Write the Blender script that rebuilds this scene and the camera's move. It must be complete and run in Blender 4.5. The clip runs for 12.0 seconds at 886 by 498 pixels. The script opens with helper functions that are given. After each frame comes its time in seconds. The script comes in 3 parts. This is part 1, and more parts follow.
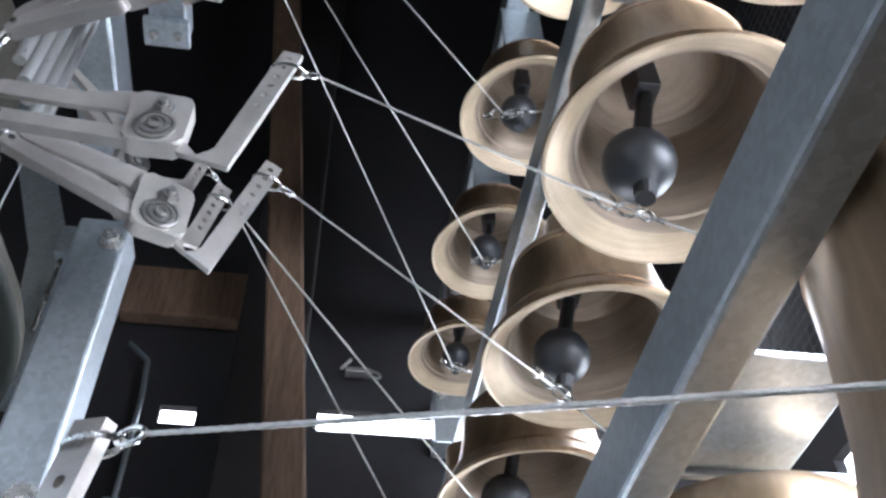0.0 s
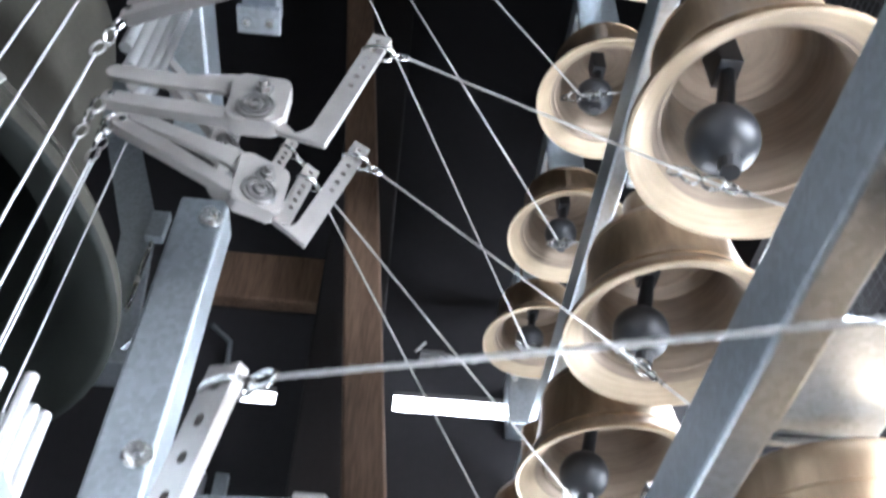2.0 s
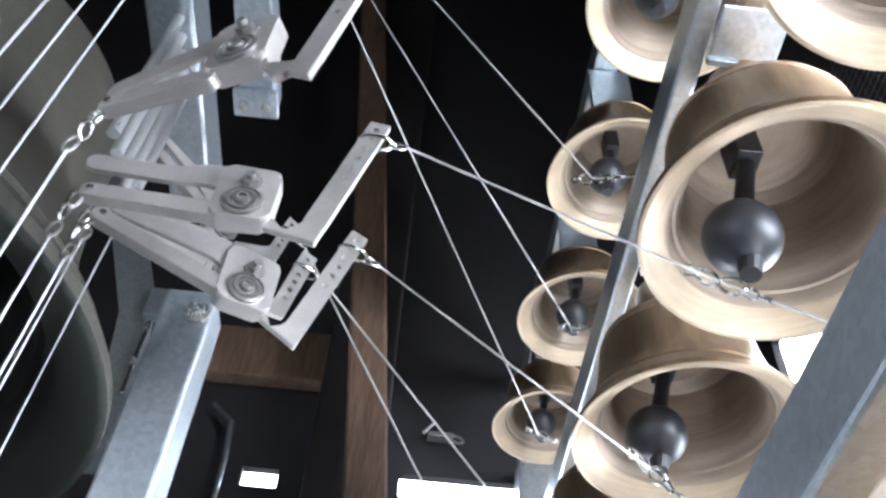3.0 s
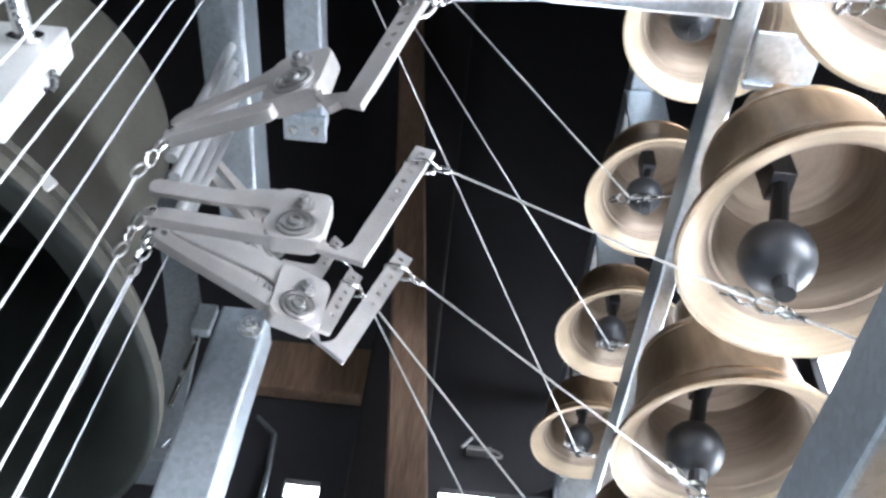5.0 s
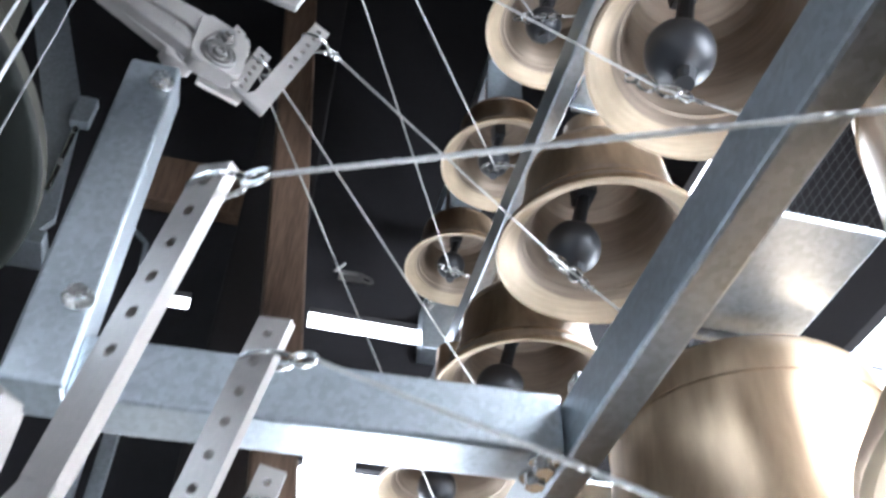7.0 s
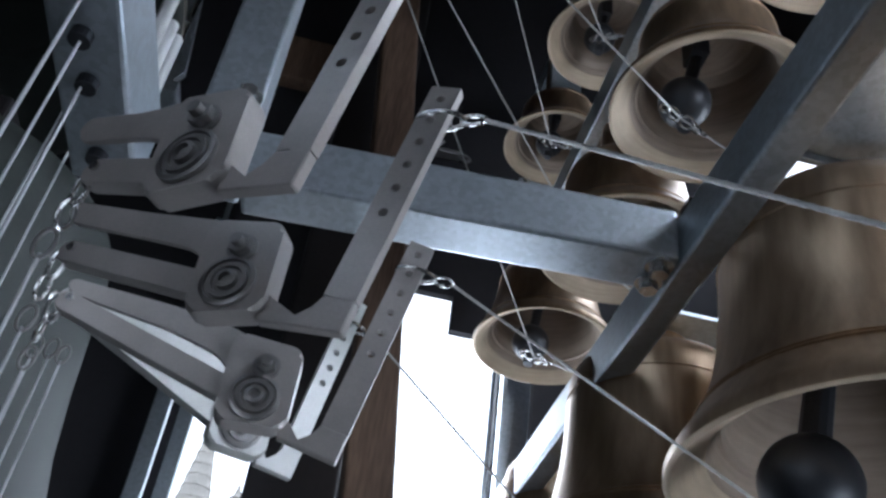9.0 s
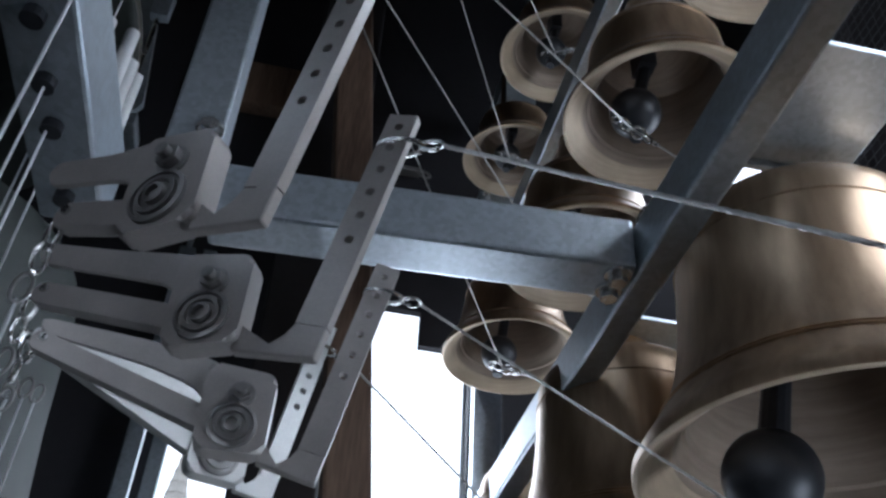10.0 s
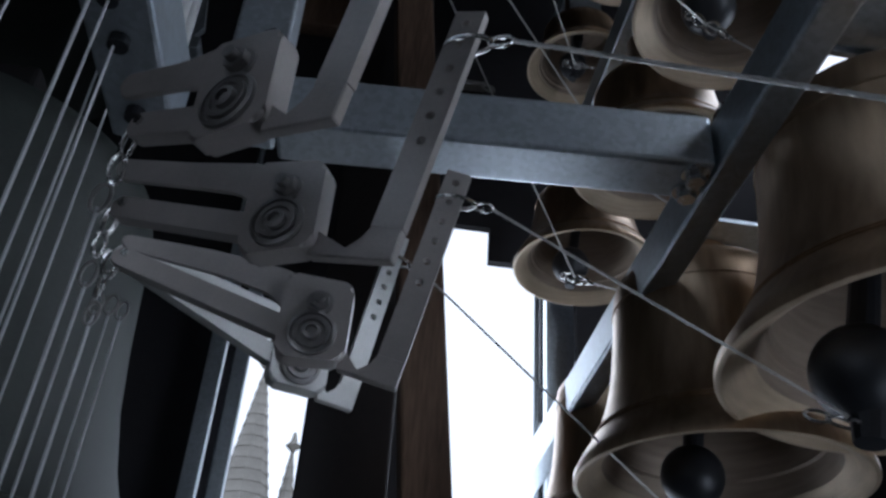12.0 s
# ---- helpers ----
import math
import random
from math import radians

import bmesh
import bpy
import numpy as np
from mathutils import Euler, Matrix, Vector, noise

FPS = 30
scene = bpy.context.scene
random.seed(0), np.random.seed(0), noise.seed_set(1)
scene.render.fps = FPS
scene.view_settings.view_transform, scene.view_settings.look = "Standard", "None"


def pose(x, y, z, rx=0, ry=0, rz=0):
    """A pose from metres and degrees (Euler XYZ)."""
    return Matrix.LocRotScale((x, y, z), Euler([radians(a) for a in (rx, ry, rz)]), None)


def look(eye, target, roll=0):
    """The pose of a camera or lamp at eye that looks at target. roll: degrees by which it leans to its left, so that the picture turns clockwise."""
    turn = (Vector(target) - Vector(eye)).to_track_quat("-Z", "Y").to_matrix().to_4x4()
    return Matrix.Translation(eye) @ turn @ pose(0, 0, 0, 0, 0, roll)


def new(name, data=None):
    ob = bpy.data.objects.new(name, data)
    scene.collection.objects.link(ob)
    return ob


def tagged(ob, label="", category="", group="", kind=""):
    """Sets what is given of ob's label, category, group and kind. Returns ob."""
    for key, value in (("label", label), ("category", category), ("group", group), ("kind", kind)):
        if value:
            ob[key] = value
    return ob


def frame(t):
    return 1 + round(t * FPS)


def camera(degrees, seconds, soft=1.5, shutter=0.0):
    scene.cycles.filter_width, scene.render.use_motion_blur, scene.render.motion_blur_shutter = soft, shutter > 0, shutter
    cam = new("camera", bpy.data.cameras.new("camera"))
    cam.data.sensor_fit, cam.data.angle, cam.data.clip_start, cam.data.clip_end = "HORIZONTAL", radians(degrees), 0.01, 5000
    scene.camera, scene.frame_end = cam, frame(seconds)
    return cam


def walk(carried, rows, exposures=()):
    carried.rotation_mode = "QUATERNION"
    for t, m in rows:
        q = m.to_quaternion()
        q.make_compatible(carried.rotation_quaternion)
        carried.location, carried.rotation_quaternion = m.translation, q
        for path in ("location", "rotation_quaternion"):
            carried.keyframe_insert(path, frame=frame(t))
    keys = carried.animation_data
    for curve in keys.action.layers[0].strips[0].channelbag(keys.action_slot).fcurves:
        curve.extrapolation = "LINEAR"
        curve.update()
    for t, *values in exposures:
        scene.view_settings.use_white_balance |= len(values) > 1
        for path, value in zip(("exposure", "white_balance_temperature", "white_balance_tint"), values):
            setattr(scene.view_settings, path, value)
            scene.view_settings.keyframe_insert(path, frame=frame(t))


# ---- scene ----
# camera and its way
cam = camera(51.7, 12.0, soft=2.8, shutter=0.5)
PATH = [
    (0, (0.146, 0.139, 1.717), (0.38, 1.507, 3.157), -1.8),
    (0.5, (0.137, 0.149, 1.712), (0.348, 1.508, 3.164), -0.4),
    (1, (0.114, 0.14, 1.643), (0.263, 1.512, 3.09), 1.3),
    (1.5, (0.112, 0.136, 1.601), (0.211, 1.545, 3.017), 2.6),
    (2, (0.113, 0.132, 1.671), (0.211, 1.529, 3.099), 2.2),
    (2.5, (0.132, 0.135, 1.767), (0.209, 1.463, 3.261), 3.1),
    (3, (0.135, 0.147, 1.768), (0.184, 1.452, 3.283), 4.0),
    (5, (0.123, 0.11, 1.734), (0.092, 1.397, 3.265), 6.7),
    (5.5, (0.104, 0.131, 1.729), (0.071, 1.447, 3.235), 7.0),
    (6, (0.108, 0.162, 1.737), (0.106, 1.534, 3.192), 7.8),
    (6.5, (0.104, 0.167, 1.671), (0.36, 1.578, 3.066), 1.2),
    (6.7, (0.089, 0.181, 1.639), (0.394, 1.599, 3.016), 0.7),
    (8.3, (0.011, 0.221, 1.413), (0.209, 1.706, 2.737), 8.7),
    (8.5, (0.01, 0.224, 1.413), (0.207, 1.747, 2.695), 9.4),
    (9, (-0.002, 0.223, 1.402), (0.195, 1.792, 2.627), 8.1),
    (9.5, (-0.011, 0.2, 1.393), (0.237, 1.739, 2.645), 5.1),
    (10, (-0.007, 0.193, 1.389), (0.26, 1.729, 2.642), 3.5),
    (10.5, (-0.01, 0.194, 1.388), (0.215, 1.741, 2.634), 4.3),
    (11, (-0.011, 0.211, 1.38), (0.153, 1.784, 2.604), 5.6),
    (11.5, (-0.014, 0.217, 1.372), (0.14, 1.838, 2.534), 6.1),
    (12, (-0.011, 0.218, 1.381), (0.14, 1.876, 2.49), 4.2),
]
walk(cam, [(t, look(eye, target, roll)) for t, eye, target, roll in PATH],
     exposures=[(0, 1.3, 5950, 13), (1.0, 1.75, 5950, 12), (2.5, 1.75, 5950, 12), (5.0, 1.95, 5950, 12), (6.5, 1.95, 6000, 12), (7.5, 0.8, 5800, 12), (8.5, 0.4, 5650, 12), (9.0, -0.3, 5650, 12), (9.5, -0.6, 5650, 12), (10.5, -0.55, 5650, 12), (11.5, -1.0, 5650, 13), (12.0, -1.5, 5650, 13)])

# ---- light: daylight through the openings of the belfry ----
world = bpy.data.worlds.new("sky")
scene.world = world
world.use_nodes = True
wn = world.node_tree
sky = wn.nodes.new("ShaderNodeTexSky")
sky.sky_type, sky.sun_disc = "NISHITA", False
sky.sun_elevation, sky.sun_rotation = radians(50), radians(120)
wn.nodes["Background"].inputs["Strength"].default_value = 0.14
wn.links.new(sky.outputs[0], wn.nodes["Background"].inputs["Color"])
sun_data = bpy.data.lights.new("sun", "SUN")
sun_data.energy, sun_data.angle, sun_data.color = 2.0, radians(4), (1.0, 0.95, 0.86)
sun = new("sun", sun_data)
sun.matrix_world = look((6, 3, 8), (0.5, 1.0, 2.0))


def window_light(name, at, to, w, h, watts, colour=(0.93, 0.97, 1.0)):
    data = bpy.data.lights.new(name, "AREA")
    data.shape, data.size, data.size_y, data.energy, data.color = "RECTANGLE", w, h, watts, colour
    ob = new(name, data)
    ob.matrix_world = look(at, to)
    return ob


# the front and low lamps are fill, set in openings added out of view
window_light("fill_front", (-1.4, -1.3, 2.2), (-0.2, 0.9, 2.0), 1.0, 1.2, 2.0)
window_light("fill_low", (1.37, 0.45, 1.1), (0.0, 0.8, 1.9), 0.6, 0.6, 16)
window_light("daylight_side", (1.37, 0.02, 2.8), (0.0, 0.8, 1.5), 1.1, 1.0, 36)
window_light("daylight_east", (1.37, 1.56, 2.52), (0.0, 0.9, 2.0), 0.6, 0.6, 6)
window_light("daylight_corner", (1.37, 2.1, 3.75), (0.2, 0.9, 2.2), 0.55, 0.6, 6)
window_light("daylight_far", (0.32, 2.48, 1.95), (0.1, 0.8, 2.1), 0.34, 1.7, 15)

# ---- materials ----


def mat(name, base, rough=0.5, metal=0.0, var=0.15, scale=20.0, bump=0.1, fine=150.0, tint=None, kind="noise", spec=0.5, stretch=1.0, turned=False):
    m = bpy.data.materials.new(name)
    m.use_nodes = True
    nt = m.node_tree
    b = nt.nodes["Principled BSDF"]
    b.inputs["Metallic"].default_value = metal
    b.inputs["Specular IOR Level"].default_value = spec
    tc = nt.nodes.new("ShaderNodeTexCoord")
    big = nt.nodes.new("ShaderNodeTexNoise")
    big.inputs["Scale"].default_value, big.inputs["Detail"].default_value = scale, 5
    if kind == "spangle":
        big = nt.nodes.new("ShaderNodeTexVoronoi")
        big.inputs["Scale"].default_value = scale
    where = tc.outputs["Object"]
    if turned:
        sep = nt.nodes.new("ShaderNodeSeparateXYZ")
        nt.links.new(where, sep.inputs[0])
        flat = nt.nodes.new("ShaderNodeCombineXYZ")
        nt.links.new(sep.outputs[0], flat.inputs[0])
        nt.links.new(sep.outputs[1], flat.inputs[1])
        ln = nt.nodes.new("ShaderNodeVectorMath")
        ln.operation = "LENGTH"
        nt.links.new(flat.outputs[0], ln.inputs[0])
        ring = nt.nodes.new("ShaderNodeCombineXYZ")
        nt.links.new(ln.outputs["Value"], ring.inputs[0])
        nt.links.new(sep.outputs[2], ring.inputs[2])
        mixv = nt.nodes.new("ShaderNodeMix")
        mixv.data_type = "VECTOR"
        mixv.inputs[0].default_value = 0.10
        nt.links.new(ring.outputs[0], mixv.inputs[4])
        nt.links.new(where, mixv.inputs[5])
        rings_at = mixv.outputs[1]
    elif stretch != 1.0:
        mp = nt.nodes.new("ShaderNodeMapping")
        mp.inputs["Scale"].default_value = (1, 1, stretch)
        nt.links.new(where, mp.inputs[0])
        where = mp.outputs[0]
    nt.links.new(where, big.inputs["Vector"])
    small = nt.nodes.new("ShaderNodeTexNoise")
    small.inputs["Scale"].default_value, small.inputs["Detail"].default_value = fine, 6
    nt.links.new(rings_at if turned else where, small.inputs["Vector"])
    mixf = nt.nodes.new("ShaderNodeMath")
    mixf.operation = "MULTIPLY_ADD"
    mixf.inputs[1].default_value, mixf.inputs[2].default_value = 0.4, 0.0
    nt.links.new(small.outputs["Fac" if "Fac" in small.outputs else 0], mixf.inputs[0])
    add = nt.nodes.new("ShaderNodeMath")
    add.operation = "MULTIPLY_ADD"
    add.inputs[1].default_value = 0.6
    src = big.outputs["Color"] if kind == "spangle" else big.outputs[0]
    nt.links.new(src, add.inputs[0])
    nt.links.new(mixf.outputs[0], add.inputs[2])
    ramp = nt.nodes.new("ShaderNodeValToRGB")
    dark = tuple(c * (1 - var) for c in base)
    light = tuple(min(1, c * (1 + var)) for c in (tint or base))
    ramp.color_ramp.elements[0].color, ramp.color_ramp.elements[1].color = (*dark, 1), (*light, 1)
    ramp.color_ramp.elements[0].position, ramp.color_ramp.elements[1].position = 0.3, 0.7
    nt.links.new(add.outputs[0], ramp.inputs[0])
    nt.links.new(ramp.outputs[0], b.inputs["Base Color"])
    rr = nt.nodes.new("ShaderNodeMapRange")
    rr.inputs["To Min"].default_value, rr.inputs["To Max"].default_value = max(0.05, rough - 0.1), min(1, rough + 0.12)
    nt.links.new(add.outputs[0], rr.inputs["Value"])
    nt.links.new(rr.outputs[0], b.inputs["Roughness"])
    if bump:
        bp = nt.nodes.new("ShaderNodeBump")
        bp.inputs["Strength"].default_value, bp.inputs["Distance"].default_value = bump, 0.002
        nt.links.new(add.outputs[0], bp.inputs["Height"])
        nt.links.new(bp.outputs[0], b.inputs["Normal"])
    return m


GALV = mat("galvanised_steel", (0.47, 0.52, 0.56), 0.37, 0.85, 0.10, 130, 0.05, 500, kind="spangle")
STEEL = mat("grey_forged_steel", (0.44, 0.415, 0.395), 0.42, 0.5, 0.12, 25, 0.05, 400)
ZINC = mat("pale_zinc_plate", (0.66, 0.66, 0.64), 0.42, 0.45, 0.1, 30, 0.04, 300)
BRIGHT = mat("stainless_steel", (0.68, 0.68, 0.67), 0.25, 1.0, 0.1, 40, 0.0, 300)
BEARING = mat("worn_bearing_steel", (0.34, 0.33, 0.32), 0.34, 0.8, 0.15, 60, 0.05, 400)
NETWIRE = mat("dull_wire", (0.10, 0.10, 0.11), 0.6, 0.5, 0.2, 60, 0.0, 300)
ALU = mat("aluminium_tube", (0.8, 0.8, 0.8), 0.3, 0.8, 0.06, 20, 0.0, 300)
BRONZE = mat("bell_bronze", (0.30, 0.205, 0.13), 0.34, 0.8, 0.3, 14, 0.03, 60, tint=(0.40, 0.29, 0.19), stretch=0.15)
LIPBRONZE = mat("turned_bronze", (0.41, 0.325, 0.225), 0.5, 0.3, 0.2, 10, 0.12, 130, tint=(0.50, 0.405, 0.29), turned=True)
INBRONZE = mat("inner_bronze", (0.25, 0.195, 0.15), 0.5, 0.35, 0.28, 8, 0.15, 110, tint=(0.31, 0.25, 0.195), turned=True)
IRON = mat("black_iron", (0.022, 0.024, 0.028), 0.42, 0.2, 0.3, 30, 0.1, 300)
ROPE = mat("wire_rope", (0.62, 0.62, 0.60), 0.4, 0.6, 0.15, 300, 0.2, 900)
TIMBER = mat("old_timber", (0.075, 0.042, 0.027), 0.8, 0.0, 0.55, 9, 0.5, 120, tint=(0.15, 0.095, 0.062), stretch=0.10)
WIRE = mat("tinned_wire", (0.62, 0.63, 0.65), 0.45, 0.35, 0.08, 60, 0.0, 300)
WHITE = mat("white_paper", (0.75, 0.74, 0.70), 0.8, 0.0, 0.1, 30, 0.0, 200)
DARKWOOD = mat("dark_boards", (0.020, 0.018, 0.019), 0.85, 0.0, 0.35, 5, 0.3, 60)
WALL = mat("near_black_wall", (0.020, 0.019, 0.022), 0.9, 0.0, 0.3, 3, 0.3, 40)
DRUM = mat("dark_green_bell", (0.048, 0.055, 0.050), 0.5, 0.0, 0.25, 8, 0.1, 100)
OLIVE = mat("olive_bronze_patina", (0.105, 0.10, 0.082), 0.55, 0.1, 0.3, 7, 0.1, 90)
STONE = mat("pale_stone", (0.26, 0.245, 0.22), 0.9, 0.0, 0.2, 4, 0.3, 40)

# ---- mesh helpers ----


def part(name, bm, material, parent=None, label="", smooth=False):
    me = bpy.data.meshes.new(name)
    bmesh.ops.recalc_face_normals(bm, faces=bm.faces[:])
    bm.to_mesh(me)
    bm.free()
    if smooth:
        for poly in me.polygons:
            poly.use_smooth = True
        me.set_sharp_from_angle(angle=radians(32))
    me.materials.append(material)
    ob = new(name, me)
    ob.parent = parent
    if label:
        tagged(ob, label)
    return ob


def thing(name, label, category, group="", kind="", m=None):
    ob = new(name)
    ob.empty_display_size = 0.02
    if m is not None:
        ob.matrix_world = m
    return tagged(ob, label, category, group, kind)


def box_bm(lo, hi, bevel=0.0):
    bm = bmesh.new()
    bmesh.ops.create_cube(bm, size=1.0)
    lo, hi = Vector(lo), Vector(hi)
    for v in bm.verts:
        v.co = Vector([(lo[i] + hi[i]) / 2 + v.co[i] * (hi[i] - lo[i]) for i in range(3)])
    if bevel:
        bmesh.ops.bevel(bm, geom=bm.edges[:], offset=bevel, segments=2, affect="EDGES", profile=0.5)
    return bm


def join_bm(*bms):
    out = bmesh.new()
    for b in bms:
        me = bpy.data.meshes.new("tmp")
        b.to_mesh(me)
        b.free()
        out.from_mesh(me)
        bpy.data.meshes.remove(me)
    return out


def cyl_bm(a, b, r, r2=None, n=16, caps=True):
    a, b = Vector(a), Vector(b)
    d = b - a
    bm = bmesh.new()
    bmesh.ops.create_cone(bm, cap_ends=caps, segments=n, radius1=r, radius2=r if r2 is None else r2, depth=d.length)
    bmesh.ops.transform(bm, matrix=Matrix.Translation((a + b) / 2) @ d.to_track_quat("Z", "Y").to_matrix().to_4x4(), verts=bm.verts)
    return bm


def lathe_bm(profile, n=48, turn=Matrix.Identity(4)):
    bm = bmesh.new()
    rings = []
    for r, z in profile:
        if r < 1e-6:
            rings.append([bm.verts.new((0, 0, z))])
        else:
            rings.append([bm.verts.new((r * math.cos(2 * math.pi * k / n), r * math.sin(2 * math.pi * k / n), z)) for k in range(n)])
    for p, q in zip(rings, rings[1:]):
        for k in range(n):
            a, b = p[k % len(p)], p[(k + 1) % len(p)]
            c, d = q[(k + 1) % len(q)], q[k % len(q)]
            f = [v for i, v in enumerate((a, b, c, d)) if v not in (a, b, c, d)[:i]]
            if len(f) > 2:
                bm.faces.new(f)
    bmesh.ops.transform(bm, matrix=turn, verts=bm.verts)
    return bm


def slab_bm(points, y0, y1, bevel=0.0):
    """A flat plate from an outline in x and z, between two depths."""
    bm = bmesh.new()
    front = [bm.verts.new((x, y0, z)) for x, z in points]
    back = [bm.verts.new((x, y1, z)) for x, z in points]
    bm.faces.new(front)
    bm.faces.new(back[::-1])
    for i in range(len(points)):
        j = (i + 1) % len(points)
        bm.faces.new((front[j], front[i], back[i], back[j]))
    if bevel:
        bmesh.ops.bevel(bm, geom=bm.edges[:], offset=bevel, segments=1, affect="EDGES")
    return bm


def rounded(points, r, n=4):
    """An outline with its corners rounded."""
    out = []
    k = len(points)
    for i, p in enumerate(points):
        p, a, b = Vector(p), Vector(points[i - 1]), Vector(points[(i + 1) % k])
        da, db = (a - p), (b - p)
        rr = min(r, da.length * 0.45, db.length * 0.45)
        s, e = p + da.normalized() * rr, p + db.normalized() * rr
        for j in range(n + 1):
            t = j / n
            out.append(tuple((1 - t) ** 2 * s + 2 * t * (1 - t) * p + t * t * e))
    return out


def beam_bm(a, b, w, h, bevel=0.004, up=(0, 0, 1)):
    """A square tube along a to b, its axis through the middle; w sideways, h along up."""
    a, b = Vector(a), Vector(b)
    d = b - a
    side = d.cross(Vector(up)).normalized()
    top = side.cross(d).normalized()
    bm = box_bm((-w / 2, 0, -h / 2), (w / 2, d.length, h / 2), bevel)
    m = Matrix((side, d.normalized(), top)).transposed().to_4x4()
    bmesh.ops.transform(bm, matrix=Matrix.Translation(a) @ m, verts=bm.verts)
    return bm


def rope_bm(points, r, n=8, twist=True):
    """A laid wire rope through the points: three strands wound round the line."""
    bms = []
    for a, b in zip(points, points[1:]):
        a, b = Vector(a), Vector(b)
        d = b - a
        steps = max(2, int(d.length / 0.003)) if twist else 1
        steps = min(steps, 420)
        u = d.orthogonal().normalized()
        v = d.normalized().cross(u)
        bm = bmesh.new()
        prev = None
        for i in range(steps + 1):
            c = a + d * (i / steps)
            ring = []
            for k in range(n):
                ang = 2 * math.pi * k / n
                rad = r * (1 + (0.13 * math.cos(3 * (ang + i * 0.55)) if twist else 0))
                ring.append(bm.verts.new(c + u * math.cos(ang) * rad + v * math.sin(ang) * rad))
            if prev:
                for k in range(n):
                    bm.faces.new((prev[k], prev[(k + 1) % n], ring[(k + 1) % n], ring[k]))
            prev = ring
        bms.append(bm)
    return join_bm(*bms)


def link_bm(centre, along, size, r, side=(0, 1, 0), k=16, n=8):
    """An oval chain link: one closed ring."""
    al = Vector(along).normalized()
    sd = (Vector(side) - al * al.dot(Vector(side))).normalized()
    nm = al.cross(sd)
    bm = bmesh.new()
    rings = []
    for i in range(k):
        a = 2 * math.pi * i / k
        out = al * math.cos(a) + sd * math.sin(a)
        c = Vector(centre) + al * math.cos(a) * size + sd * math.sin(a) * size * 0.5
        rings.append([bm.verts.new(c + out * math.cos(2 * math.pi * q / n) * r + nm * math.sin(2 * math.pi * q / n) * r) for q in range(n)])
    for i in range(k):
        p, q = rings[i], rings[(i + 1) % k]
        for m in range(n):
            bm.faces.new((p[m], p[(m + 1) % n], q[(m + 1) % n], q[m]))
    return bm


# ---- the belfry: floor, walls, roof ----
X0, X1, Y0, Y1, ZT = -2.2, 1.4, -1.35, 2.49, 9.0


def wall_with_holes(name, axis, at, thick, u0, u1, z0, z1, holes, material, label):
    """A wall across x (axis 0) or y (axis 1) with openings (u0, u1, z0, z1) cut through it."""
    us = sorted({u0, u1, *[h[0] for h in holes], *[h[1] for h in holes]})
    zs = sorted({z0, z1, *[h[2] for h in holes], *[h[3] for h in holes]})
    bms = []
    for a, b in zip(us, us[1:]):
        run = None
        for c, d in zip(zs, zs[1:]):
            if any(h[0] <= a and b <= h[1] and h[2] <= c and d <= h[3] for h in holes):
                if run:
                    bms.append((a, b, *run))
                run = None
            else:
                run = (run[0], d) if run else (c, d)
        if run:
            bms.append((a, b, *run))
    out = []
    for a, b, c, d in bms:
        out.append(box_bm((at, a, c), (at + thick, b, d)) if axis == 0 else box_bm((a, at, c), (b, at + thick, d)))
    return tagged(part(name, join_bm(*out), material), label, "wall", kind="structure")


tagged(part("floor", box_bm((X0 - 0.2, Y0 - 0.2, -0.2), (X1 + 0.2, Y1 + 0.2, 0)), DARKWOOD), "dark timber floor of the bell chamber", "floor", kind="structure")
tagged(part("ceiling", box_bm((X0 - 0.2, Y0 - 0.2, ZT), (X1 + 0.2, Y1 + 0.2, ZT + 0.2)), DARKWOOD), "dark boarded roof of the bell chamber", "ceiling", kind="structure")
wall_with_holes("wall_north", 1, Y1, 0.03, X0, X1, 0, ZT, [(0.14, 0.495, 0.9, 2.88), (0.515, 0.60, 1.6, 2.78), (0.19, 0.335, 2.88, 3.0), (-0.33, -0.115, 0.9, 2.62), (0.14, 0.53, 3.345, 3.425), (-0.332, -0.224, 3.335, 3.40)], WALL, "near-black rear wall with tall bright openings")
# unseen wall; its opening is added to let fill light onto the cranks
wall_with_holes("wall_south", 1, Y0 - 0.03, 0.03, X0, X1, 0, ZT, [(-1.9, -0.9, 1.6, 2.8)], WALL, "dark unseen wall with an added opening for fill light")
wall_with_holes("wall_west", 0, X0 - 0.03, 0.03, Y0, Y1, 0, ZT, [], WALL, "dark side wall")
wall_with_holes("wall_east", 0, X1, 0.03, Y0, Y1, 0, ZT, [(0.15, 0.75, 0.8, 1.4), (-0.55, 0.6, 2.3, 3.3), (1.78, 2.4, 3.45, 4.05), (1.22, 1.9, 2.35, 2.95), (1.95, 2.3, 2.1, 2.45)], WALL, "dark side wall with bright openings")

# timbers before the rear wall
tagged(part("timber_post", beam_bm((0.35, 2.1, 0), (-0.505, 2.1, ZT), 0.107, 0.10, 0.008, (0, 1, 0)), TIMBER), "weathered brown leaning timber post with knots", "post", kind="structure")
tagged(part("timber_post", box_bm((-0.125, 2.3, 0), (0.09, 2.4, ZT), 0.008), DARKWOOD), "near-black timber post", "post", kind="structure")
tagged(part("timber_rail", box_bm((-0.52, 2.42, 3.70), (-0.126, 2.48, 3.91), 0.008), TIMBER), "brown horizontal timber rail", "rail", kind="structure")

# ---- galvanised frame ----


